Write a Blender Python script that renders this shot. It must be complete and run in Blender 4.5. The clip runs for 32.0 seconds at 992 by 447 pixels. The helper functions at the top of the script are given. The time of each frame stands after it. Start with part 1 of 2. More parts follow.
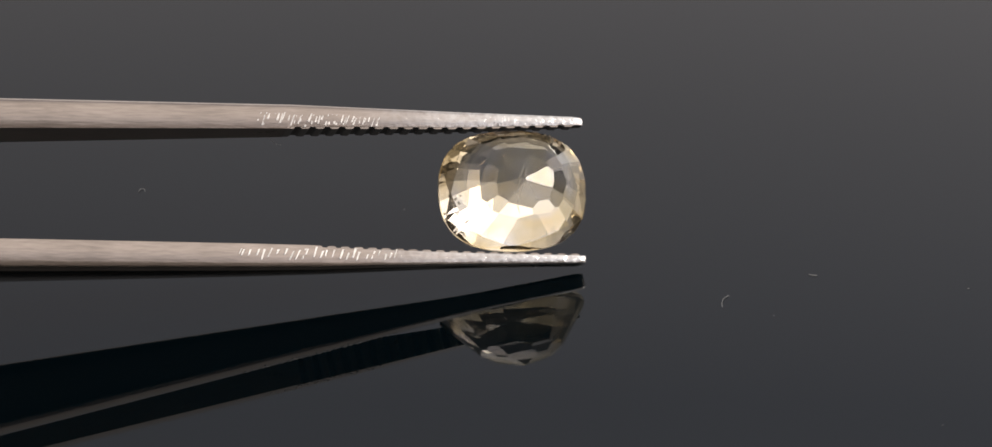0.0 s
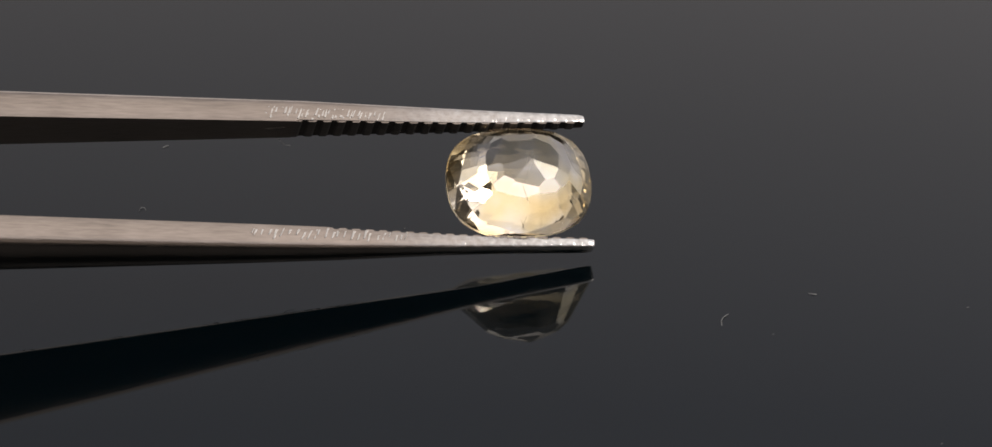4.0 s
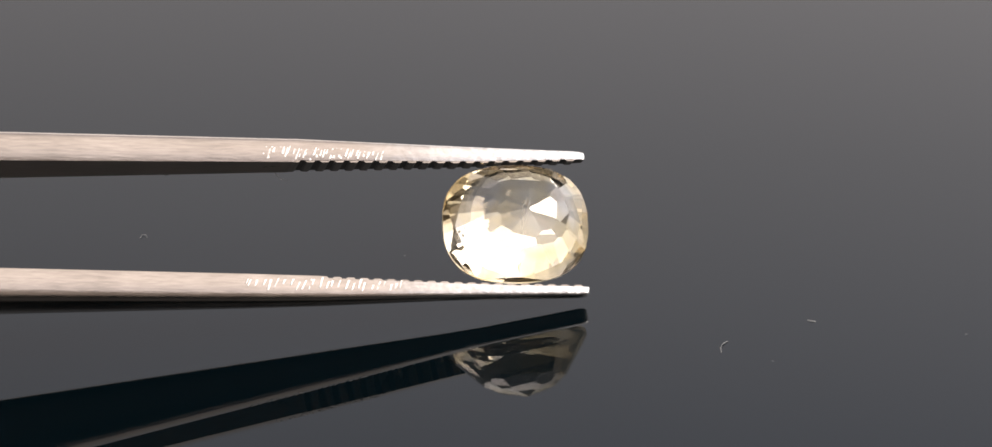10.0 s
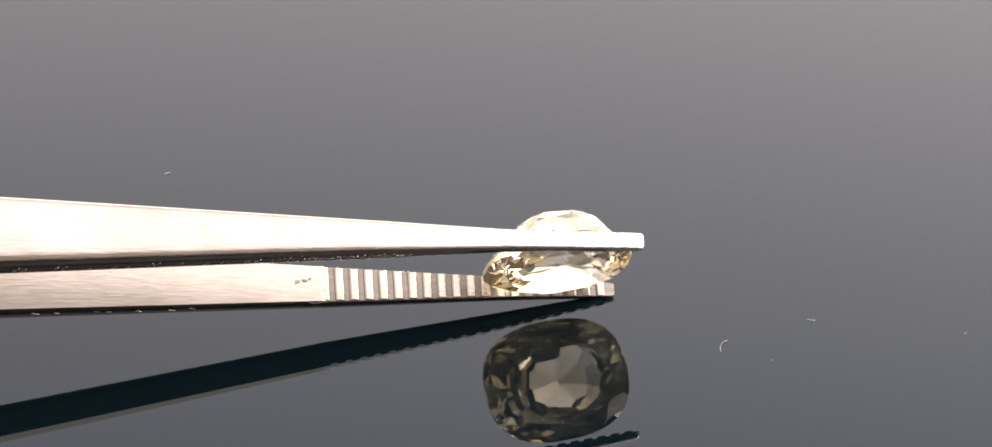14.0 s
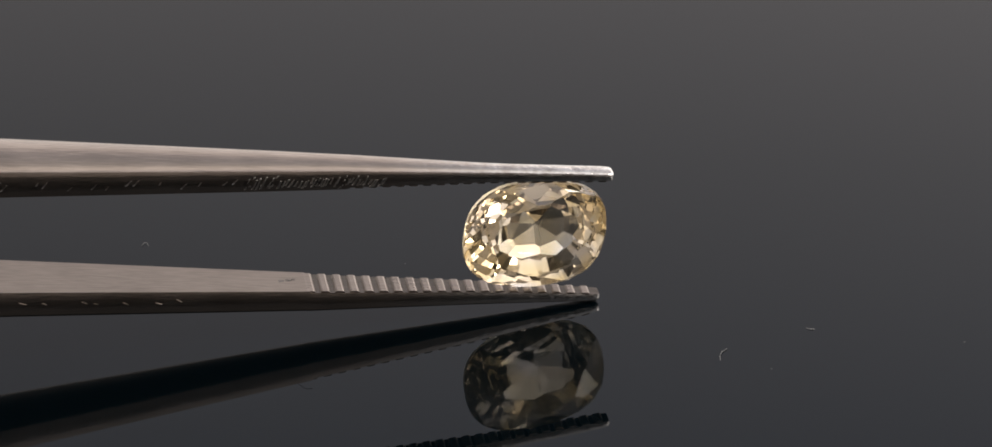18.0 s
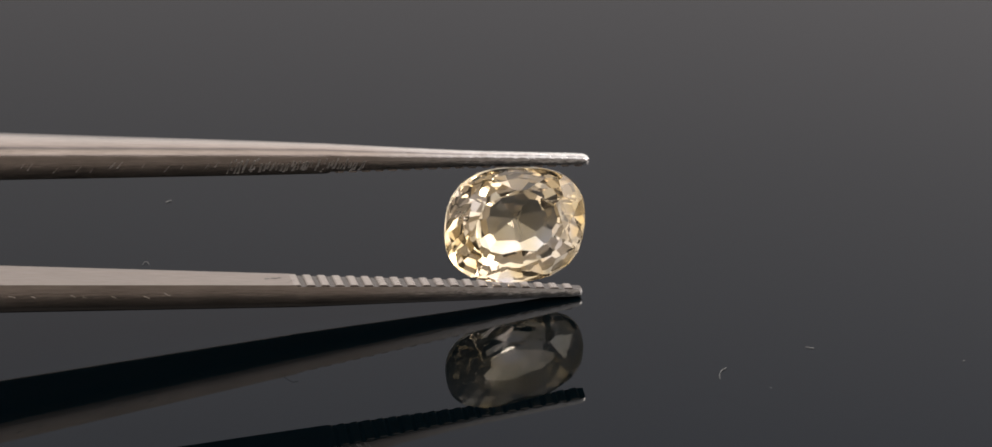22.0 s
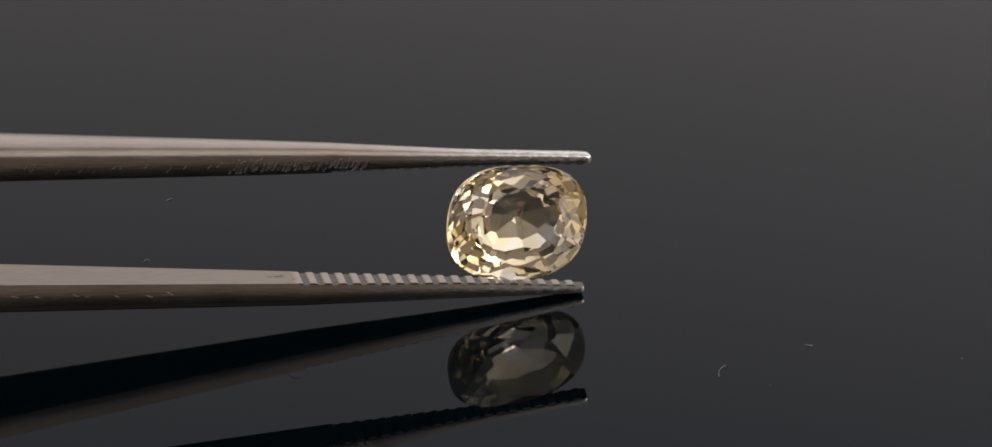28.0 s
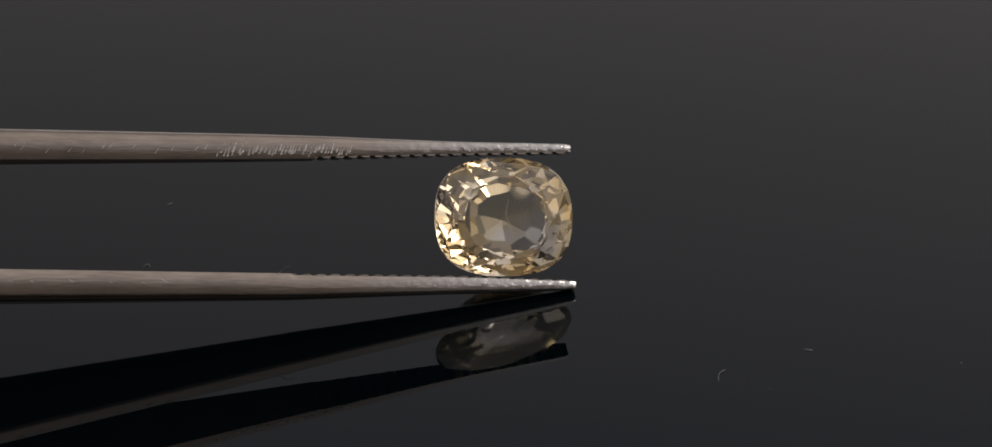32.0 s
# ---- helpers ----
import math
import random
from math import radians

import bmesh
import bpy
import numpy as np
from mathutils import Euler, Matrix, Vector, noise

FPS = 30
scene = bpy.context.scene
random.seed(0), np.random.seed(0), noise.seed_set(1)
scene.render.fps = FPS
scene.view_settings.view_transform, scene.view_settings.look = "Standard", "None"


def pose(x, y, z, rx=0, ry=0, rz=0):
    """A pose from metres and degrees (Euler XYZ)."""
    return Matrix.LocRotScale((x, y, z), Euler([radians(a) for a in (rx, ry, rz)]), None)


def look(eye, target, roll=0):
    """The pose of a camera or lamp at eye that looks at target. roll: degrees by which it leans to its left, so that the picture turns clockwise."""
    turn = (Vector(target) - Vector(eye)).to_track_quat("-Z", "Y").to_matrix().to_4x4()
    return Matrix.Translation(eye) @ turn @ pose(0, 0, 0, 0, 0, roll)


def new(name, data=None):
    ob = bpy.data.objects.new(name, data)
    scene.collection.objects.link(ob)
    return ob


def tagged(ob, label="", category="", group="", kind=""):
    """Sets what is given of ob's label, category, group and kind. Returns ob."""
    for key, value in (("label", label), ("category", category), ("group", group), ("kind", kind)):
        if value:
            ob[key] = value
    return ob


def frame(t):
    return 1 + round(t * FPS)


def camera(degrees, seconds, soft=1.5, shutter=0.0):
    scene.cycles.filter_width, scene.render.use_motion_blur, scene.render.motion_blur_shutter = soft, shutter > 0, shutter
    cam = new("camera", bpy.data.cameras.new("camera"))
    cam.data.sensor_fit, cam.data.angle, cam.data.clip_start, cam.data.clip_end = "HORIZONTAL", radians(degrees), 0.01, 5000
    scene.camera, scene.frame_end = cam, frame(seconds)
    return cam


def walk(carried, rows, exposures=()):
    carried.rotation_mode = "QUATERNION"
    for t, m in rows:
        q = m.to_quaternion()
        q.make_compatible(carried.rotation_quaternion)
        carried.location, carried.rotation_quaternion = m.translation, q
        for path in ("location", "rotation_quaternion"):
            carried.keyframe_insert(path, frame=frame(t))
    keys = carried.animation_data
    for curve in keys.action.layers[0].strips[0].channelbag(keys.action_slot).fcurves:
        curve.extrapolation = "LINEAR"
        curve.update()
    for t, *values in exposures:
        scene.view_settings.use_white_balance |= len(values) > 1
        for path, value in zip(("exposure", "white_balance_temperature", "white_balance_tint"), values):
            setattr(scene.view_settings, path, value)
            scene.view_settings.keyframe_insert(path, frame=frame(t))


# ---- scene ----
cam = camera(13.505, 32.0)
# Seconds, height and setback of the lens in millimetres, tilt in degrees.
CAMERA = [
    (0, -212.68, 127.79, -31.631), (0.5, -212.73, 127.82, -31.623), (1, -212.79, 127.85, -31.649),
    (1.5, -212.84, 127.88, -31.631), (2, -212.89, 127.91, -31.597), (2.5, -212.94, 127.94, -31.545),
    (3, -212.99, 127.97, -31.467), (3.5, -213.04, 128.01, -31.406), (5.5, -213.24, 128.13, -31.268),
    (6, -213.29, 128.16, -31.164), (6.5, -213.34, 128.19, -31.026), (7, -213.39, 128.22, -30.948),
    (7.5, -213.44, 128.25, -30.974), (8, -213.49, 128.28, -31.009), (8.5, -213.54, 128.31, -31.026),
    (9, -213.59, 128.34, -31.043), (9.5, -213.64, 128.37, -31.017), (10, -213.69, 128.40, -31.000),
    (10.5, -213.74, 128.43, -31.000), (11, -213.79, 128.46, -30.991), (11.5, -213.84, 128.49, -30.974),
    (12, -213.89, 128.52, -30.931), (12.5, -213.94, 128.55, -30.905), (13, -213.99, 128.58, -30.879),
    (13.5, -214.04, 128.61, -30.931), (14, -214.09, 128.64, -31.009), (14.2, -214.11, 128.65, -31.022),
    (14.5, -214.14, 128.67, -31.043), (15, -214.19, 128.70, -31.017), (15.5, -214.24, 128.73, -31.009),
    (17.5, -214.44, 128.85, -30.939), (18, -214.49, 128.88, -30.888), (18.5, -214.54, 128.91, -30.844),
    (19, -214.59, 128.94, -30.801), (19.5, -214.64, 128.97, -30.784), (20, -214.69, 129.00, -30.749),
    (20.5, -214.74, 129.03, -30.723), (21, -214.79, 129.06, -30.680), (21.5, -214.84, 129.09, -30.654),
    (22, -214.89, 129.12, -30.628), (22.5, -214.94, 129.15, -30.611), (23, -214.99, 129.18, -30.646),
    (23.5, -215.05, 129.21, -30.680), (24, -215.10, 129.24, -30.706), (24.5, -215.15, 129.27, -30.715),
    (26.5, -215.35, 129.39, -30.732), (27, -215.40, 129.42, -30.706), (27.5, -215.45, 129.45, -30.689),
    (28, -215.50, 129.48, -30.654), (28.5, -215.55, 129.51, -30.646), (29, -215.60, 129.54, -30.637),
    (29.5, -215.65, 129.57, -30.680), (30, -215.70, 129.60, -30.697), (30.5, -215.75, 129.63, -30.672),
    (31, -215.80, 129.66, -30.628), (31.5, -215.85, 129.70, -30.602), (32, -215.90, 129.73, -30.594),
]

# Seconds and stops: the phone's own exposure drifts with the flashes of the stone.
EXPOSURE = [(0, -0.2), (1, 0.08), (2, 0.68), (3, 0.0), (6, -0.65), (7, -0.55), (8, 0.32), (9, 0.95), (10, 0.6), (11, -0.45), (12, 1.0), (13, 1.15),
            (13.5, 1.4), (14, 1.5), (15, 0.7), (18, -0.3), (19, 0.0), (20, -0.65), (21, -0.55), (22, -0.2), (23, -0.55), (24, -0.85), (27, -1.05),
            (28, -0.7), (29, -0.3), (30, -1.15), (31, -1.35), (32, -1.25)]
walk(cam, [(t, pose(0, y / 1000, z / 1000, 90 + tilt, 0, 0)) for t, y, z, tilt in CAMERA], EXPOSURE)

MM = 0.001
scene.cycles.max_bounces = scene.cycles.transmission_bounces = 24

# ---- light: a bright hazy sky, whitest towards the horizon and round the veiled sun ----
world = bpy.data.worlds.new("world")
scene.world = world
world.use_nodes = True
wn, wl = world.node_tree.nodes, world.node_tree.links
sky = wn.new("ShaderNodeTexSky")
sky.sky_type, sky.sun_disc, sky.sun_elevation, sky.sun_rotation = "NISHITA", False, radians(40), radians(108)
sky.air_density, sky.dust_density, sky.ozone_density = 1.0, 5.0, 1.0
back = wn["Background"]
back.inputs["Strength"].default_value = 0.1
way, axes, haze, veil = wn.new("ShaderNodeTexCoord"), wn.new("ShaderNodeSeparateXYZ"), wn.new("ShaderNodeValToRGB"), wn.new("ShaderNodeMix")
veil.data_type, veil.blend_type = "RGBA", "MIX"
veil.inputs["Factor"].default_value = 0.9
lift = wn.new("ShaderNodeVectorMath")
lift.operation = "SCALE"
haze.color_ramp.interpolation = "LINEAR"
for at, grey, red, blue in ((0.0, 1.6, 1.05, 0.97), (0.2, 1.6, 1.06, 0.97), (0.35, 1.5, 1.08, 0.975), (0.44, 1.12, 1.09, 0.99), (0.50, 0.81, 1.06, 1.02), (0.56, 0.56, 1.01, 1.1), (0.66, 0.72, 1.03, 1.03), (0.80, 0.84, 1.04, 1.0), (0.92, 1.03, 1.05, 0.98), (1.0, 1.1, 1.06, 0.96)):
    spot = haze.color_ramp.elements.new(at) if 0 < at < 1 else haze.color_ramp.elements[-1 if at else 0]
    spot.position, spot.color = at, (grey * red, grey, grey * blue, 1)
wl.new(way.outputs["Generated"], axes.inputs["Vector"])
wl.new(axes.outputs["Z"], haze.inputs["Fac"])
wl.new(haze.outputs["Color"], lift.inputs["Vector"])
# the haze is thicker and brighter on the sun's side
glow = wn.new("ShaderNodeVectorMath")
glow.operation = "DOT_PRODUCT"
glow.inputs[1].default_value = (12.0, -2.0, 0.0)
base_glow = wn.new("ShaderNodeMath")
base_glow.operation = "ADD"
base_glow.inputs[1].default_value = 13.7
wl.new(way.outputs["Generated"], glow.inputs[0])
wl.new(glow.outputs["Value"], base_glow.inputs[0])
floor_glow = wn.new("ShaderNodeMath")
floor_glow.operation = "MAXIMUM"
floor_glow.inputs[1].default_value = 4.0
wl.new(base_glow.outputs[0], floor_glow.inputs[0])
wl.new(floor_glow.outputs[0], lift.inputs["Scale"])
wl.new(sky.outputs["Color"], veil.inputs["A"])
wl.new(lift.outputs["Vector"], veil.inputs["B"])
wl.new(veil.outputs["Result"], back.inputs["Color"])

sun_data = bpy.data.lights.new("sun", "SUN")
sun_data.energy, sun_data.angle, sun_data.color = 1.5, radians(22), (1.0, 0.95, 0.88)
sun = new("sun", sun_data)
sun.matrix_world = look((0.7286, -0.2367, 0.643), (0, 0, 0))


# ---- materials ----
def material(name):
    m = bpy.data.materials.new(name)
    m.use_nodes = True
    return m, m.node_tree.nodes, m.node_tree.links, m.node_tree.nodes["Principled BSDF"]


def wash(name, dark, light, scale, rough=0.8, bump=0.1, detail=6.0, distance=0.002):
    """A painted or natural surface whose colour wanders between two tones."""
    m, n, l, p = material(name)
    co, big, ramp = n.new("ShaderNodeTexCoord"), n.new("ShaderNodeTexNoise"), n.new("ShaderNodeValToRGB")
    big.inputs["Scale"].default_value, big.inputs["Detail"].default_value = scale, detail
    ramp.color_ramp.elements[0].position, ramp.color_ramp.elements[1].position = 0.3, 0.7
    ramp.color_ramp.elements[0].color, ramp.color_ramp.elements[1].color = (*dark, 1), (*light, 1)
    fine, relief = n.new("ShaderNodeTexNoise"), n.new("ShaderNodeBump")
    fine.inputs["Scale"].default_value = scale * 14
    relief.inputs["Strength"].default_value, relief.inputs["Distance"].default_value = bump, distance
    l.new(co.outputs["Object"], big.inputs["Vector"])
    l.new(co.outputs["Object"], fine.inputs["Vector"])
    l.new(big.outputs["Fac"], ramp.inputs["Fac"])
    l.new(ramp.outputs["Color"], p.inputs["Base Color"])
    l.new(fine.outputs["Fac"], relief.inputs["Height"])
    l.new(relief.outputs["Normal"], p.inputs["Normal"])
    p.inputs["Roughness"].default_value = rough
    return m


def steel(name, dark, light, rough_low, rough_high, grain=1.0, tips=False):
    """Brushed stainless steel: lines of grain along the arm, stains across it."""
    m, n, l, p = material(name)
    co, stretch = n.new("ShaderNodeTexCoord"), n.new("ShaderNodeMapping")
    stretch.inputs["Scale"].default_value = (800, 8000, 8000)
    lines, stains = n.new("ShaderNodeTexNoise"), n.new("ShaderNodeTexNoise")
    lines.inputs["Scale"].default_value, lines.inputs["Detail"].default_value = 1.0, 3.0
    stains.inputs["Scale"].default_value, stains.inputs["Detail"].default_value = 260, 5.0
    tone, gloss, relief = n.new("ShaderNodeValToRGB"), n.new("ShaderNodeMapRange"), n.new("ShaderNodeBump")
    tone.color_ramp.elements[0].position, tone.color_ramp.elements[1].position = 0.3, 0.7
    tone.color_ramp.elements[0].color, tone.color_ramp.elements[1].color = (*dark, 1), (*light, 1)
    gloss.inputs["To Min"].default_value, gloss.inputs["To Max"].default_value = rough_low, rough_high
    relief.inputs["Strength"].default_value, relief.inputs["Distance"].default_value = 0.32 * grain, 0.00003
    l.new(co.outputs["Object"], stretch.inputs["Vector"])
    l.new(stretch.outputs["Vector"], lines.inputs["Vector"])
    l.new(co.outputs["Object"], stains.inputs["Vector"])
    mix = n.new("ShaderNodeMath")
    mix.operation = "MULTIPLY_ADD"
    mix.inputs[1].default_value = 0.5
    half = n.new("ShaderNodeMath")
    half.operation = "MULTIPLY"
    half.inputs[1].default_value = 0.5
    l.new(stains.outputs["Fac"], half.inputs[0])
    l.new(lines.outputs["Fac"], mix.inputs[0])
    l.new(half.outputs[0], mix.inputs[2])
    l.new(mix.outputs[0], tone.inputs["Fac"])
    l.new(stains.outputs["Fac"], gloss.inputs["Value"])
    if tips:
        # the last millimetres are paler: worn by use, with the tips' glint painted in
        axes, near, worn_glint, spots = n.new("ShaderNodeSeparateXYZ"), n.new("ShaderNodeMapRange"), n.new("ShaderNodeMix"), n.new("ShaderNodeTexNoise")
        near.inputs["From Min"].default_value, near.inputs["From Max"].default_value = -0.013, 0.0006
        spots.inputs["Scale"].default_value, spots.inputs["Detail"].default_value = 2600, 4.0
        l.new(co.outputs["Object"], spots.inputs["Vector"])
        share, polish = n.new("ShaderNodeMath"), n.new("ShaderNodeMath")
        share.operation, share.use_clamp = "MULTIPLY", True
        polish.operation = "MULTIPLY_ADD"
        twice = n.new("ShaderNodeMath")
        twice.operation = "MULTIPLY"
        twice.inputs[1].default_value = 1.8
        worn_glint.data_type = "RGBA"
        worn_glint.inputs["B"].default_value = (0.66, 0.64, 0.62, 1)
        polish.inputs[1].default_value = -0.14
        l.new(co.outputs["Object"], axes.inputs["Vector"])
        l.new(axes.outputs["X"], near.inputs["Value"])
        l.new(spots.outputs["Fac"], twice.inputs[0])
        l.new(near.outputs["Result"], share.inputs[0])
        l.new(twice.outputs[0], share.inputs[1])
        l.new(share.outputs[0], worn_glint.inputs["Factor"])
        l.new(tone.outputs["Color"], worn_glint.inputs["A"])
        l.new(worn_glint.outputs["Result"], p.inputs["Base Color"])
        l.new(share.outputs[0], polish.inputs[0])
        l.new(gloss.outputs["Result"], polish.inputs[2])
        l.new(polish.outputs[0], p.inputs["Roughness"])
    else:
        l.new(tone.outputs["Color"], p.inputs["Base Color"])
        l.new(gloss.outputs["Result"], p.inputs["Roughness"])
    l.new(lines.outputs["Fac"], relief.inputs["Height"])
    l.new(relief.outputs["Normal"], p.inputs["Normal"])
    if tips:
        pits = n.new("ShaderNodeBump")
        pits.inputs["Distance"].default_value = 0.00006
        l.new(share.outputs[0], pits.inputs["Strength"])
        l.new(spots.outputs["Fac"], pits.inputs["Height"])
        l.new(relief.outputs["Normal"], pits.inputs["Normal"])
        l.new(pits.outputs["Normal"], p.inputs["Normal"])
    p.inputs["Metallic"].default_value = 1.0
    return m


def plain(name, colour, rough=0.6, metal=0.0):
    m, n, l, p = material(name)
    p.inputs["Base Color"].default_value = (*colour, 1)
    p.inputs["Roughness"].default_value, p.inputs["Metallic"].default_value = rough, metal
    return m


def crystal(name, pale, deep, ior, rough=0.0):
    """Clear stone with zones of colour: every pass and bounce inside deepens its tint a little."""
    m, n, l, p = material(name)
    clear, co, zones, tint = n.new("ShaderNodeBsdfGlass"), n.new("ShaderNodeTexCoord"), n.new("ShaderNodeTexNoise"), n.new("ShaderNodeValToRGB")
    zones.inputs["Scale"].default_value, zones.inputs["Detail"].default_value = 330, 1.5
    tint.color_ramp.elements[0].position, tint.color_ramp.elements[1].position = 0.44, 0.62
    tint.color_ramp.elements[0].color, tint.color_ramp.elements[1].color = (*pale, 1), (*deep, 1)
    l.new(co.outputs["Object"], zones.inputs["Vector"])
    l.new(zones.outputs["Fac"], tint.inputs["Fac"])
    l.new(tint.outputs["Color"], clear.inputs["Color"])
    clear.inputs["Roughness"].default_value, clear.inputs["IOR"].default_value = rough, ior
    # a trace of silk inside scatters light
    silk, mix = n.new("ShaderNodeBsdfTranslucent"), n.new("ShaderNodeMixShader")
    silk.inputs["Color"].default_value = (0.95, 0.84, 0.66, 1)
    mix.inputs["Fac"].default_value = 0.013
    l.new(clear.outputs["BSDF"], mix.inputs[1])
    l.new(silk.outputs["BSDF"], mix.inputs[2])
    l.new(mix.outputs["Shader"], n["Material Output"].inputs["Surface"])
    n.remove(p)
    return m


def black_glass(name):
    m, n, l, p = material(name)
    co, smear, gloss = n.new("ShaderNodeTexCoord"), n.new("ShaderNodeTexNoise"), n.new("ShaderNodeMapRange")
    smear.inputs["Scale"].default_value, smear.inputs["Detail"].default_value = 9.0, 4.0
    gloss.inputs["To Min"].default_value, gloss.inputs["To Max"].default_value = 0.008, 0.02
    l.new(co.outputs["Object"], smear.inputs["Vector"])
    l.new(smear.outputs["Fac"], gloss.inputs["Value"])
    l.new(gloss.outputs["Result"], p.inputs["Roughness"])
    p.inputs["Base Color"].default_value = (0.0006, 0.0022, 0.0032, 1)
    p.inputs["IOR"].default_value = 1.42
    return m


STEEL = steel("brushed_steel", (0.225, 0.187, 0.16), (0.355, 0.298, 0.258), 0.14, 0.24, 1.0, True)
INNER = steel("rough_ground_steel", (0.2, 0.167, 0.143), (0.32, 0.27, 0.235), 0.36, 0.48, 1.6)
WORN = steel("worn_steel", (0.33, 0.305, 0.28), (0.5, 0.47, 0.445), 0.22, 0.38, 2.0)
RIDGED = steel("ridge_steel", (0.205, 0.172, 0.148), (0.33, 0.278, 0.24), 0.22, 0.34, 2.0)
GROOVE = steel("dark_groove_steel", (0.06, 0.05, 0.043), (0.14, 0.12, 0.105), 0.35, 0.5, 2.0)
GEM = crystal("pale_yellow_crystal", (1.0, 0.976, 0.953), (1.0, 0.907, 0.71), 1.77)
FLAW = plain("whitish_flaw", (0.6, 0.57, 0.5), 0.4)
FROSTED = crystal("frosted_crystal", (1.0, 0.97, 0.9), (1.0, 0.94, 0.78), 1.77, 0.35)
GLASS = black_glass("black_glass")
WALL = wash("grey_wall_paint", (0.34, 0.32, 0.3), (0.44, 0.42, 0.39), 3)
PAVING = wash("grey_concrete", (0.2, 0.195, 0.185), (0.28, 0.27, 0.26), 2)
SMUDGE = wash("grey_smudge", (0.05, 0.045, 0.04), (0.17, 0.15, 0.135), 1500, 0.7)
RUST = wash("rust_stain", (0.045, 0.02, 0.014), (0.13, 0.06, 0.042), 900, 0.9)
DUST = plain("white_lint", (0.2, 0.2, 0.195), 0.9)


# ---- mesh helpers ----
def mesh_of(bm, name, mat, smooth=False):
    data = bpy.data.meshes.new(name)
    bmesh.ops.recalc_face_normals(bm, faces=bm.faces)
    for f in bm.faces:
        f.smooth = smooth
    if smooth:
        for e in bm.edges:
            e.smooth = len(e.link_faces) == 2 and e.calc_face_angle() < radians(40)
    bm.to_mesh(data)
    bm.free()
    data.materials.append(mat)
    return data


def part(name, bm, mat, parent, label="", smooth=False):
    ob = new(name, mesh_of(bm, name, mat, smooth))
    ob.parent = parent
    return tagged(ob, label)


def box(bm, x0, x1, y0, y1, z0, z1):
    made = bmesh.ops.create_cube(bm, size=1, matrix=Matrix.Translation(((x0 + x1) / 2, (y0 + y1) / 2, (z0 + z1) / 2))
                                 @ Matrix.Diagonal((x1 - x0, y1 - y0, z1 - z0, 1)))
    return made["verts"]


def slab(name, x0, x1, y0, y1, z0, z1, mat, label, category, bevel=0.0):
    bm = bmesh.new()
    box(bm, x0, x1, y0, y1, z0, z1)
    if bevel:
        bmesh.ops.bevel(bm, geom=bm.edges[:], offset=bevel, segments=3, affect="EDGES", profile=0.5)
    ob = new(name, mesh_of(bm, name, mat))
    return tagged(ob, label, category, kind="structure")


def curve_at(table, x):
    """Smooth reading between the entries of a short profile."""
    for (xa, a), (xb, b) in zip(table, table[1:]):
        if x <= xb:
            k = (x - xa) / (xb - xa)
            return a + (b - a) * k
    return table[-1][1]


# ---- an unseen terrace, made up around the table ----
FLOOR_Z = -0.75
slab("ground", -400, 400, -400, 400, FLOOR_Z - 0.5, FLOOR_Z, PAVING, "grey concrete ground of the terrace", "ground")


def shade_wall():
    """An unseen wall added at the camera's back to darken reflections, with a recessed gap."""
    bm = bmesh.new()
    y0, y1, top = -1.9, -1.65, 0.95
    box(bm, -4, -1.4, y0, y1, FLOOR_Z, top)
    # raised middle part keeps the higher southern sky out of steel and stone
    box(bm, -0.5, 1.0, y0, y1, FLOOR_Z, top + 0.6)
    box(bm, 1.0, 2.5, y0, y1, FLOOR_Z, top)
    box(bm, -1.4, -0.5, y0 - 0.6, y0 - 0.4, FLOOR_Z, top)
    ob = new("wall_south_shade", mesh_of(bm, "wall_south_shade", WALL))
    tagged(ob, "unseen grey painted wall with a gap, added behind the camera to darken reflections", "wall", kind="structure")


shade_wall()
# side walls out of view, added to block the sky near the horizon
slab("wall_west", -4.2, -4, -1.9, 1.2, FLOOR_Z, 0.9, WALL, "unseen grey painted side wall, added to close off the low sky", "wall")
slab("wall_east", 4, 4.2, -1.9, 1.2, FLOOR_Z, 0.9, WALL, "unseen grey painted side wall, added to close off the low sky", "wall")


# ---- the glossy black table ----
def table():
    top = slab("table_top", -0.45, 0.45, -0.28, 0.5, -0.012, 0.0, GLASS, "glossy black glass table top with faint dust", "table top", bevel=0.0015)
    return top


table()


# ---- dust on the glass ----
def fibre(name, x, y, points, thick, label, group="dust on the table"):
    """A bent thread of lint lying on the glass; its places in millimetres."""
    bm = bmesh.new()
    rings = []
    for i, (px, py, pz) in enumerate(points):
        rings.append([bm.verts.new((px * MM + math.cos(a) * thick * MM, py * MM + math.sin(a) * thick * MM * 0.7, (pz + thick + math.sin(a + 0.7) * thick) * MM))
                      for a in (0, 1.57, 3.14, 4.71)])
    for r, s in zip(rings, rings[1:]):
        for k in range(4):
            bm.faces.new((r[k], r[(k + 1) % 4], s[(k + 1) % 4], s[k]))
    bm.faces.new(rings[0])
    bm.faces.new(rings[-1])
    ob = new(name, mesh_of(bm, name, DUST, True))
    ob.location = (x * MM, y * MM, 0)
    return tagged(ob, label, "lint", group=group)


fibre("lint_fibre", 12.85, -13.7, [(-0.1, -0.5, 0), (-0.12, -0.1, 0.02), (0.0, 0.3, 0.03), (0.2, 0.55, 0.02), (0.32, 0.68, 0)], 0.024, "small curved white thread of lint on black glass")
fibre("lint_fibre", 18.05, -10.9, [(-0.2, 0.1, 0), (0.0, -0.02, 0.03), (0.25, -0.03, 0)], 0.03, "short pale crumb of lint on black glass")
fibre("lint_fibre", 26.8, -12.3, [(-0.05, 0, 0), (0.06, 0.04, 0.0)], 0.018, "tiny pale speck of dust on black glass")
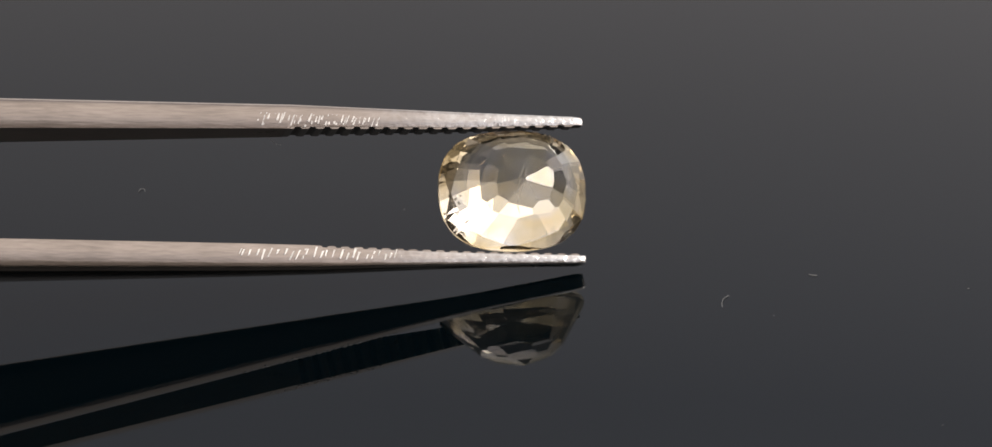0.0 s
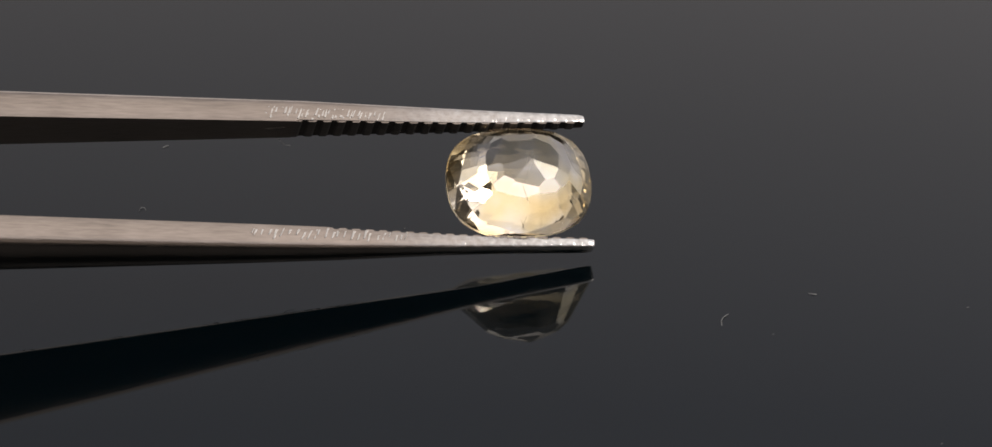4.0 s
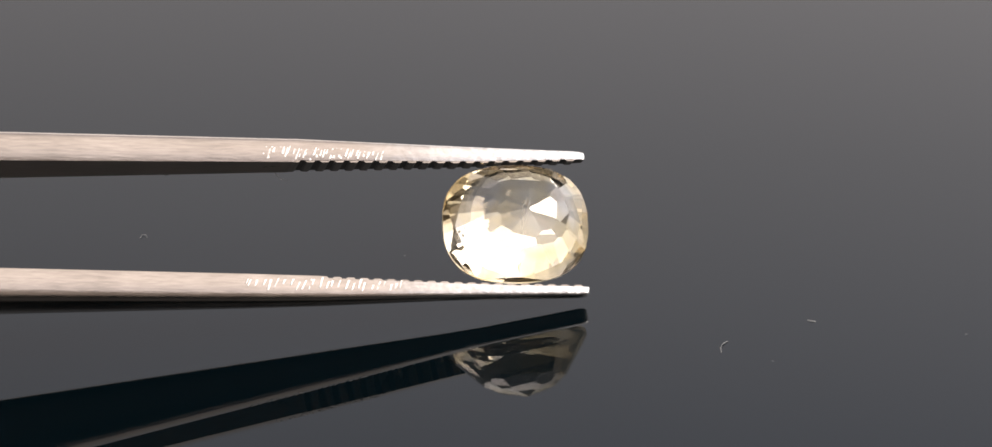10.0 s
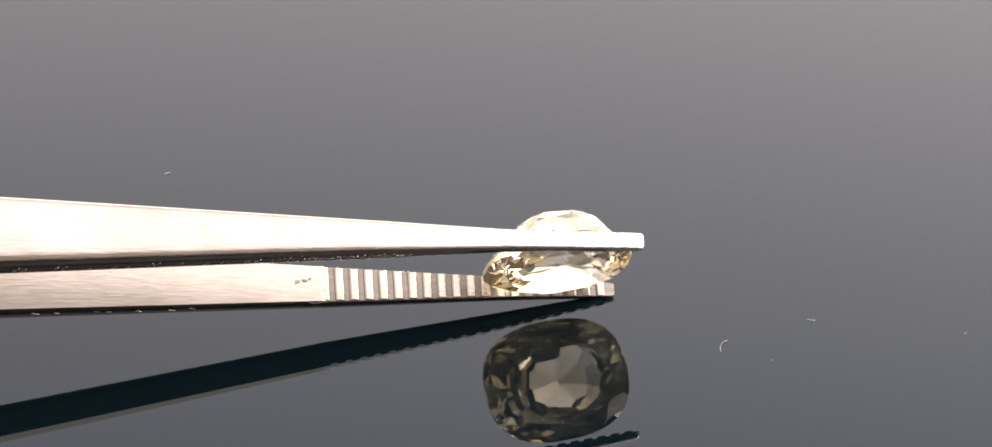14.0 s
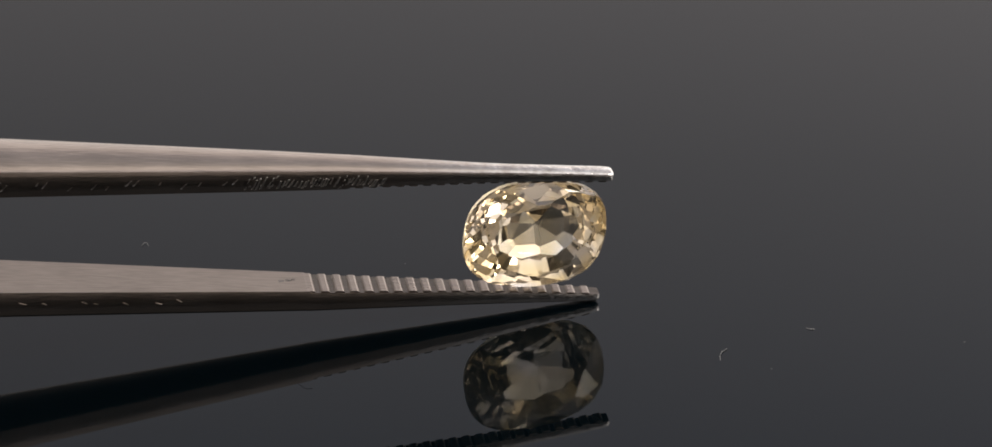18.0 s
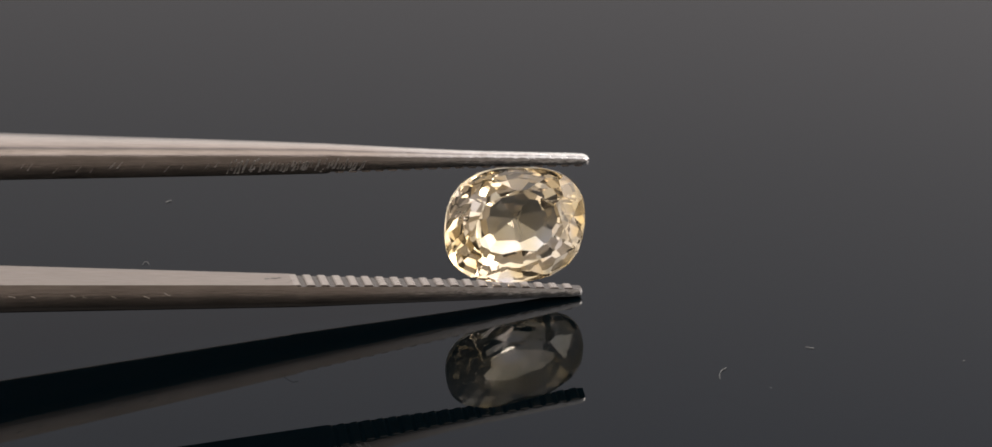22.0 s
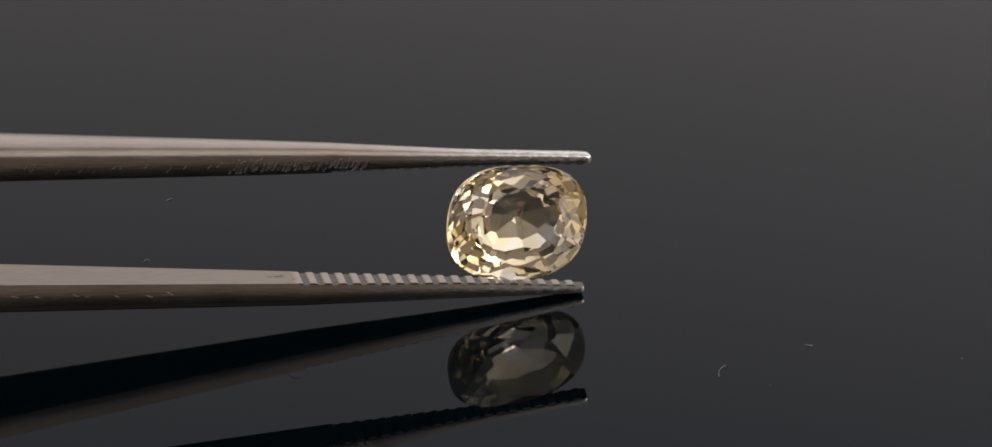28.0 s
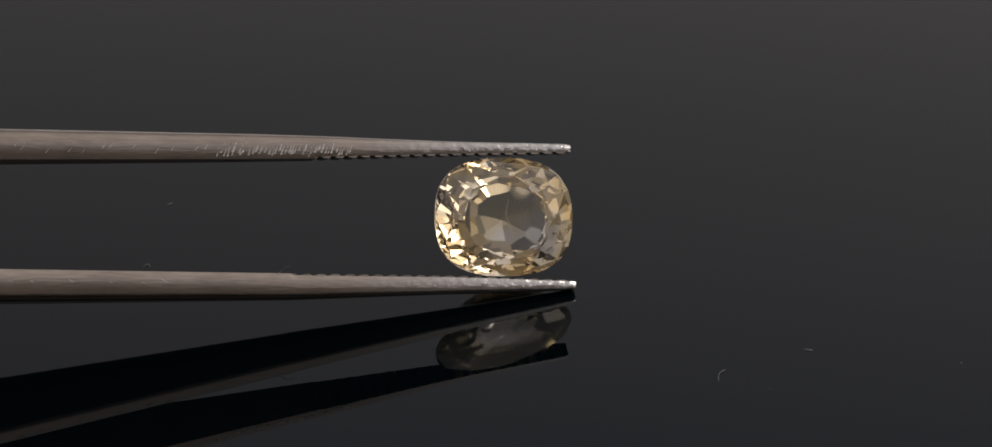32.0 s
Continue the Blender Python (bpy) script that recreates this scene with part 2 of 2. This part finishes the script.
fibre("lint_fibre", -20.0, 5.8, [(-0.15, -0.1, 0), (0.02, 0.0, 0.02), (0.16, 0.12, 0.0)], 0.028, "tiny pale speck of dust on black glass")
fibre("lint_fibre", -20.85, -1.7, [(-0.2, 0, 0), (-0.1, 0.3, 0.05), (0.1, 0.3, 0.05), (0.2, 0.05, 0)], 0.02, "small curled thread of lint on black glass")
fibre("lint_fibre", -5.36, -3.69, [(-0.05, 0, 0), (0.05, 0.05, 0.0)], 0.011, "tiny pale speck of dust on black glass")
fibre("lint_fibre", 15.6, -15.1, [(-0.04, 0.03, 0), (0.05, 0, 0.0)], 0.011, "tiny pale speck of dust on black glass")
fibre("lint_fibre", 24.1, -26.0, [(-0.06, 0, 0), (0.05, 0.06, 0.0)], 0.012, "tiny pale speck of dust on black glass")


# ---- the tweezers: jaw tips at the origin, x towards the tips, y across the opening ----
# Distances from the tip, and the width, thickness and middle line of each arm, in millimetres.
WIDE = {1: [(0, 0.84), (7, 1.31), (17, 2.21), (36, 3.86), (60, 5.9), (90, 8.4), (125, 9.2), (135, 9.0)],
        -1: [(0, 0.99), (7, 1.12), (17, 2.17), (36, 4.12), (60, 6.1), (90, 8.5), (125, 9.2), (135, 9.0)]}
THICK = {1: [(0, 0.56), (7, 1.01), (17, 1.44), (36, 1.84), (60, 2.2), (90, 2.0), (125, 1.5), (135, 1.4)],
         -1: [(0, 0.56), (7, 0.8), (17, 1.42), (36, 1.83), (60, 2.2), (90, 2.0), (125, 1.5), (135, 1.4)]}
MIDDLE = {1: [(0, 4.03), (7, 4.0), (17, 4.08), (36, 3.99), (60, 3.9), (90, 3.0), (125, 1.2), (135, 0.85)],
          -1: [(0, 4.02), (7, 4.0), (17, 4.03), (36, 4.07), (60, 4.0), (90, 3.0), (125, 1.2), (135, 0.85)]}
LENGTH = 132


def arm_bm(side, ahead, end):
    """One arm on the +y side: a tapering bar with a sharp inner face and a faintly domed back."""
    bm = bmesh.new()
    stops = [0, 0.06, 0.16, 0.32, 0.6, 1, 2, 3, 4, 6, 8, 10, 12.5, 14.5, end - 0.25, end - 0.2, end + 0.05, end + 0.1, 20, 24, 28, 32, 37, 43, 50, 58, 66, 75, 85, 95, 105, 115, 125, LENGTH]
    rings = []
    for s in stops:
        w, t, m = curve_at(WIDE[side], s) / 2, curve_at(THICK[side], s) / 2, curve_at(MIDDLE[side], s)
        if s < end:
            recess = min(0.052, t * 0.28)
            m, t = m + recess, t - recess
        if s < 0.6:
            k = math.sqrt(max(0.0, 1 - (1 - s / 0.6) ** 2))
            w, m, t = w * (0.82 + 0.18 * k), m - t * 0.2 * (1 - k), t * (0.8 + 0.2 * k)
        # softly bowed flank, worn corner, domed back
        sag, r = 0.13 * w, min(w * 0.48, t * 0.62)
        top, bow = m + t + 0.5 * sag, min(0.11 * t, 0.2 * w)
        edge = top - sag * ((w - r) / w) ** 2
        lean = math.atan(2 * sag * (w - r) / (w * w))
        start = edge - r * math.cos(lean)
        flank = [(m - t + (start - m + t) * u, w - bow * (1 - u / 0.6) ** 2) for u in (0, 0.04, 0.2, 0.4, 0.6, 0.8)]
        side_z = w - bow * (1 - 1 / 0.6) ** 2
        turn = [lean + (math.pi / 2 - lean) * k for k in (1, 0.75, 0.5, 0.25, 0)]
        arc = [(start + r * math.cos(a), side_z - r + r * math.sin(a)) for a in turn]
        dome = [(top - sag * (q * (w - r) / w) ** 2, q * (side_z - r)) for q in (0.75, 0.5, 0.25)]
        half = flank + arc + dome
        section = half + [(y, -z) for y, z in reversed(half)]
        rings.append([bm.verts.new(((ahead - s) * MM, y * MM, z * MM)) for y, z in section])
    count = len(rings[0])
    for a, b in zip(rings, rings[1:]):
        for k in range(count):
            f = bm.faces.new((a[k], a[(k + 1) % count], b[(k + 1) % count], b[k]))
            # darker steel between the ridges; the rest of the inner face is left rough
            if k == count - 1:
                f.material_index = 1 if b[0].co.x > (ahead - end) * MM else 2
    bm.faces.new(rings[0])
    bm.faces.new(rings[-1])
    return bm


def flank_z(side, s, y):
    """Half width of an arm's bowed flank at s from the tip and y across the opening."""
    w, t, m = curve_at(WIDE[side], s) / 2, curve_at(THICK[side], s) / 2, curve_at(MIDDLE[side], s)
    u = min(1.0, max(0.0, (y - m + t) / (1.5 * t)))
    return w - min(0.11 * t, 0.2 * w) * (1 - u / 0.6) ** 2


def ridge_bm(s, side):
    """One ridge of the jaw's serration, at s millimetres from the tip, standing proud of the inner face."""
    w, face = curve_at(WIDE[side], s) / 2 * 0.9, curve_at(MIDDLE[side], s) - curve_at(THICK[side], s) / 2
    bm = bmesh.new()
    low, high, h0, h1 = face + min(0.2, curve_at(THICK[side], s) * 0.4), face - 0.004, 0.37, 0.2
    vs = [[bm.verts.new(((-s + dx) * MM, side * y * MM, z * MM)) for dx, y in ((-h0, low), (-h1 - 0.03, high + 0.03), (-h1 + 0.05, high), (h1 - 0.05, high), (h1 + 0.03, high + 0.03), (h0, low))] for z in (-w, w)]
    for k in range(5):
        bm.faces.new((vs[0][k], vs[0][k + 1], vs[1][k + 1], vs[1][k]))
    bm.faces.new(vs[0])
    bm.faces.new(vs[1])
    return bm


def marks(name, arm, side, face, start, end, count, lean, seed):
    """Slanting file marks: thin raised slivers on the flank of an arm, between two distances from the tip."""
    rng = random.Random(seed)
    for k in range(count):
        s = start + (end - start) * (k + rng.uniform(0.1, 0.9)) / count
        t, m = curve_at(THICK[side], s) / 2, curve_at(MIDDLE[side], s)
        nick = name == "nick"
        long, wide = rng.uniform(0.25, 0.6) * t if nick else rng.uniform(0.5, 1.0) ** 1.2 * t, rng.uniform(0.03, 0.06) if nick else rng.uniform(0.055, 0.11)
        mid, tilt = m - t * 0.25 + rng.uniform(-0.2, 0.2) * t, lean + rng.uniform(-0.12, 0.12)
        run, rise = math.sin(tilt) * long * 0.6, math.cos(tilt) * long * 0.6
        proud = rng.uniform(0.026, 0.05)
        pts = [(-run - wide, -rise), (-run + wide, -rise), (run + wide * 0.6, rise), (run - wide * 0.6, rise)]
        bm = bmesh.new()
        low = [bm.verts.new(((-s + x) * MM, side * (mid + y) * MM, face * (flank_z(side, s - x, mid + y) - 0.02) * MM)) for x, y in pts]
        top = [bm.verts.new(((-s + x * 0.6) * MM, side * (mid + y * 0.9) * MM, face * (flank_z(side, s - x, mid + y) + proud) * MM)) for x, y in pts]
        bm.faces.new(top)
        for a in range(4):
            bm.faces.new((low[a], low[(a + 1) % 4], top[(a + 1) % 4], top[a]))
        part(name, bm, WORN, arm)


def stain_bm(side, s):
    """A thin brown smear on the inner face."""
    bm = bmesh.new()
    rng = random.Random(4)
    face = curve_at(MIDDLE[side], s) - curve_at(THICK[side], s) / 2 - 0.008
    for dx, dz, size in ((-1.0, 0.05, 0.36), (-0.7, 0.0, 0.42), (-0.3, -0.04, 0.36), (0.1, 0.08, 0.3), (0.5, 0.16, 0.22), (0.85, 0.24, 0.14)):
        ring = [((-s + dx + math.cos(a) * size * rng.uniform(0.6, 1.3)), dz + math.sin(a) * size * 0.45 * rng.uniform(0.5, 1.3)) for a in [k * 0.7854 for k in range(8)]]
        low = [bm.verts.new((x * MM, side * (face + 0.02) * MM, z * MM)) for x, z in ring]
        top = [bm.verts.new((x * MM, side * face * MM, z * MM)) for x, z in ring]
        bm.faces.new(top)
        for a in range(8):
            bm.faces.new((low[a], low[(a + 1) % 8], top[(a + 1) % 8], top[a]))
    return bm


def tweezers():
    base = new("tweezers")
    tagged(base, "brushed stainless steel gem tweezers holding a stone", "tweezers")
    for side in (1, -1):
        bm = arm_bm(1, 0.5, 17.2) if side > 0 else arm_bm(-1, 0.28, 15.5)
        if side < 0:
            bmesh.ops.transform(bm, matrix=Matrix.Diagonal((1, -1, 1, 1)), verts=bm.verts)
        arm = part("arm", bm, STEEL, base, smooth=True)
        arm.data.materials.append(GROOVE)
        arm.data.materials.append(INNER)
        for k in range(20):
            part("ridge", ridge_bm(0.35 + k * (0.855 if side > 0 else 0.785), side), RIDGED, arm)
        if side > 0:
            part("stain", stain_bm(1, 18.3), SMUDGE, arm, "dull grey smudge")
            marks("file_mark", arm, 1, 1, 11.5, 18.5, 34, 0.5, 1)
            marks("nick", arm, 1, -1, 23.0, 34.0, 7, 1.35, 6)
        else:
            marks("file_mark", arm, -1, 1, 10.5, 20.0, 26, -0.55, 2)
            marks("file_mark", arm, -1, -1, 13.0, 21.0, 40, 0.45, 3)
            marks("nick", arm, -1, -1, 21.0, 40.0, 18, 0.8, 5)
            part("stain", stain_bm(-1, 19.8), RUST, arm, "small brown rust stain")
    bm = bmesh.new()
    box(bm, -LENGTH * MM - 0.002, -118 * MM, -1.1 * MM, 1.1 * MM, -4.3 * MM, 4.3 * MM)
    part("joint", bm, STEEL, base, "steel block that joins both arms")
    return base


# ---- the stone: a cushion cut with a flat table and a domed pavilion ----
STONE_A, STONE_B, POWER = 4.22, 3.5, 2.55


def reach(phi):
    """How far the cushion outline reaches towards phi."""
    q = POWER / (POWER - 1)
    return ((STONE_A * abs(math.cos(phi))) ** q + (STONE_B * abs(math.sin(phi))) ** q) ** (1 / q)


def stone_bm():
    bm = bmesh.new()
    ring = []
    for k in range(72):
        a = 2 * math.pi * k / 72
        c, s = math.cos(a), math.sin(a)
        ring.append((STONE_A * math.copysign(abs(c) ** (2 / POWER), c), STONE_B * math.copysign(abs(s) ** (2 / POWER), s)))
    low = [bm.verts.new((x, y, -3)) for x, y in ring]
    high = [bm.verts.new((x, y, 4)) for x, y in ring]
    for k in range(72):
        bm.faces.new((low[k], low[(k + 1) % 72], high[(k + 1) % 72], high[k]))
    bm.faces.new(low)
    bm.faces.new(high)

    def cut(point, normal):
        got = bmesh.ops.bisect_plane(bm, geom=bm.verts[:] + bm.edges[:] + bm.faces[:], dist=1e-5, plane_co=point, plane_no=normal, clear_outer=True)
        edges = [e for e in got["geom_cut"] if isinstance(e, bmesh.types.BMEdge)]
        if len(edges) > 2:
            bmesh.ops.contextual_create(bm, geom=edges)

    def tier(count, offset, r0, z0, r1, z1, wobble=0.0):
        for k in range(count):
            phi = 2 * math.pi * (k + offset) / count
            d = reach(phi)
            n = Vector((math.cos(phi) * abs(z1 - z0), math.sin(phi) * abs(z1 - z0), math.copysign((r0 - r1) * d, z1 - z0))).normalized()
            n = (n + Vector((random.uniform(-1, 1), random.uniform(-1, 1), random.uniform(-1, 1))) * wobble).normalized()
            cut(Vector((math.cos(phi) * r0 * d, math.sin(phi) * r0 * d, z0)), n)

    rng = 0.012
    # the pavilion, on the +z side
    tier(20, 0.0, 1.0, 0.1, 0.782, 1.219, rng)
    tier(16, 0.5, 0.782, 1.19, 0.592, 2.17, rng)
    tier(11, 0.0, 0.592, 2.193, 0.317, 2.962, rng)
    tier(7, 0.2, 0.317, 2.84, 0.0, 3.26, 0.02)
    # the crown, on the -z side
    tier(16, 0.5, 1.0, -0.1, 0.86, -0.654, rng)
    tier(8, 0.0, 0.95, -0.298, 0.66, -0.926, rng)
    tier(8, 0.5, 0.8, -0.633, 0.55, -0.954, rng)
    cut(Vector((0, 0, -0.89)), Vector((0, 0, -1)))
    # the point of the pavilion lies off centre
    for v in bm.verts:
        if v.co.z > 0.1:
            v.co.x += 0.12 * (v.co.z - 0.1)
    bmesh.ops.transform(bm, matrix=Matrix.Diagonal((MM, MM, MM, 1)), verts=bm.verts)
    return bm


def stone():
    """The crown, the girdle, the table and the pavilion, cut out of one closed body."""
    base = new("gemstone")
    tagged(base, "transparent pale yellow cushion-cut gemstone gripped by tweezers", "gemstone")
    whole = stone_bm()
    bmesh.ops.recalc_face_normals(whole, faces=whole.faces)
    whole.normal_update()
    chosen = {"table_facet": lambda n: n.z < -0.995, "crown": lambda n: -0.995 <= n.z < -0.1, "girdle": lambda n: abs(n.z) <= 0.1, "pavilion": lambda n: n.z > 0.1}
    for name, test in chosen.items():
        bm = whole.copy()
        bmesh.ops.delete(bm, geom=[f for f in bm.faces if not test(f.normal)], context="FACES")
        data = bpy.data.meshes.new(name)
        bm.to_mesh(data)
        bm.free()
        data.materials.append(FROSTED if name == "girdle" else GEM)
        new(name, data).parent = base
    whole.free()
    # natural flaws: a whitish feather and a few crumbs at one end
    rng = random.Random(9)
    for x, y, z, lx, ly, turn in ((0.35, 0.15, 1.2, 0.012, 0.8, -0.3), (-3.15, -0.5, 0.35, 0.12, 0.1, 0.4), (-2.95, -0.75, 0.45, 0.1, 0.13, 0.9), (-3.3, -0.85, 0.3, 0.08, 0.1, 0.2),
                                  (-2.8, -0.35, 0.5, 0.07, 0.08, 1.3), (0.2, -0.6, 0.5, 0.015, 0.5, 0.2)):
        bm = bmesh.new()
        c, sn = math.cos(turn), math.sin(turn)
        ring = [(math.cos(a) * lx * rng.uniform(0.6, 1.2), math.sin(a) * ly * rng.uniform(0.7, 1.1)) for a in [k * 1.0472 for k in range(6)]]
        low = [bm.verts.new(((x + u * c - v * sn) * MM, (y + u * sn + v * c) * MM, z * MM)) for u, v in ring]
        top = [bm.verts.new(((x + u * c - v * sn) * MM, (y + u * sn + v * c) * MM, (z + 0.03) * MM)) for u, v in ring]
        bm.faces.new(low)
        bm.faces.new(top)
        for k in range(6):
            bm.faces.new((low[k], low[(k + 1) % 6], top[(k + 1) % 6], top[k]))
        part("inclusion", bm, FLAW, base, "tiny whitish flaw inside the stone")
    return base


TWEEZERS = tweezers()
HAIR = fibre("hair", 0, 0, [(-17.5, 3.4, -1.14), (-17.3, 3.2, -1.27), (-17.05, 3.0, -1.3), (-16.75, 2.95, -1.25)], 0.014, "short pale hair caught on the steel tweezers", "")
STONE = stone()

# Seconds, place of the jaw tips in millimetres, and roll, pitch and yaw in degrees.
GRIP = [
    (0, 4.56, -7.62, 3.62, 46.46, 6.7, 10.76), (0.5, 4.84, -7.83, 4.1, 57.91, 6.21, 10.42), (1, 5.35, -8.83, 4.46, 69.57, 5.83, 10.27),
    (1.5, 5.6, -9.27, 4.57, 83.88, 5.62, 10.84), (2, 5.94, -10.09, 4.48, 94.88, 5.42, 9.5), (2.5, 6.01, -7.72, 4.21, 66.55, 5.79, 9.96),
    (3, 5, -4.59, 3.79, 51.51, 6.65, 11.71), (3.5, 4.97, -3.85, 3.29, 38.96, 6.8, 10.88), (5.5, 4.67, -3.75, 3.05, 29.07, 6.27, 10.29),
    (6, 4.54, -3.84, 3.19, 31.02, 6.51, 10.86), (6.5, 4.74, -4.47, 3.72, 45.03, 6.04, 10.19), (7, 4.83, -5.3, 4.3, 63.44, 6.17, 11.12),
    (7.5, 5.37, -7, 4.68, 78.04, 5.34, 10.55), (8, 5.47, -8.22, 4.76, 86.04, 5.22, 9.68), (8.5, 5.71, -9.23, 4.66, 87.41, 5.04, 10.84),
    (9, 5.55, -10.72, 4.58, 84.57, 5.66, 9.8), (9.5, 5.65, -10.35, 4.38, 69.01, 5.23, 8.69), (10, 4.76, -6.11, 3.59, 43.54, 6.7, 10.78),
    (10.5, 4.2, -3.05, 3.02, 8.87, 8.86, 13.99), (11, 5.69, -5.83, 0.77, -10.21, 9.33, 12.31), (11.5, 6.15, -5.73, 2.02, -16.25, 7.53, 11.93),
    (12, 5.61, -4.15, 2.62, -29.89, 7.93, 11.76), (12.5, 6.01, -3.79, 2.08, -32.53, 7.69, 11.34), (13, 6.36, -8.89, 0.57, -7.27, 8.85, 11.12),
    (13.5, 6.73, -10.64, 1.03, -11.37, 8.23, 10.14), (14, 7.14, -10.55, 3.43, -50.88, 7.01, 10.36), (14.2, 7.05, -10, 3.97, -65.17, 6.53, 9.56),
    (14.5, 7.17, -9.67, 4.34, -79.17, 7.01, 9.99), (15, 5.81, -7.84, 4.34, -102.76, 7.01, 10.52), (15.5, 5.06, -6.51, 4.1, -113.23, 7.01, 11.35),
    (17.5, 5.94, -5.97, 4.23, -108.23, 6.72, 10.47), (18, 5.89, -7.66, 4.44, -89.4, 6.62, 10.2), (18.5, 6.07, -8.79, 4.56, -83.75, 5.64, 8.18),
    (19, 5.11, -5.12, 4.56, -100.6, 6.17, 10.26), (19.5, 4.69, -3.2, 3.92, -120.82, 6.45, 10.9), (20, 4.79, -1.83, 3.23, -134.14, 7.22, 11.85),
    (20.5, 4.41, -3.15, 3.91, -114.87, 6.7, 11.84), (21, 4.18, -2.84, 3.95, -115.6, 6.79, 11.12), (21.5, 4.64, -4, 4.32, -97.62, 6.06, 11.98),
    (22, 4.77, -4.19, 4.27, -102.04, 6.23, 10.34), (22.5, 4.66, -3.1, 3.96, -114.6, 5.98, 10.55), (23, 4.54, -2.24, 3.57, -124.55, 6.73, 11.56),
    (23.5, 4.47, -2.27, 3.58, -126.93, 6.04, 11.12), (24, 4.67, -3.52, 4.14, -113.9, 6.15, 10.49), (24.5, 5.07, -4.33, 4.25, -108.31, 5.81, 10.59),
    (26.5, 4.63, -2.88, 3.79, -122.15, 6.24, 11.4), (27, 4.6, -2.26, 3.64, -126.96, 6.6, 11.21), (27.5, 4.74, -3.47, 4.1, -112.76, 5.75, 10.63),
    (28, 4.9, -4.25, 4.35, -100.67, 5.9, 10.26), (28.5, 5.3, -5.82, 4.44, -89.4, 5.59, 8.65), (29, 4.85, -3.35, 4.15, -112.73, 6.09, 10.33),
    (29.5, 4.48, -2.29, 3.73, -125.4, 6.69, 10.4), (30, 4.23, -1.65, 3.37, -133.57, 6.78, 11.27), (30.5, 4.08, -1.61, 3.19, -136.48, 6.59, 11.72),
    (31, 3.73, -0.98, 2.89, -143.19, 7.29, 11.66), (31.5, 3.85, -1.66, 3.29, -135.14, 6.36, 10.41), (32, 4.12, -2.09, 3.76, -123.98, 6.33, 10.86),
]


def motions():
    held = pose(-3.75 * MM, 0, 0.06 * MM, 0, -4.5, 0)
    grip = [(t, pose(x * MM, y * MM, z * MM, roll, pitch, yaw)) for t, x, y, z, roll, pitch, yaw in GRIP]
    walk(TWEEZERS, grip)
    walk(HAIR, grip)
    walk(STONE, [(t, m @ held) for t, m in grip])


motions()
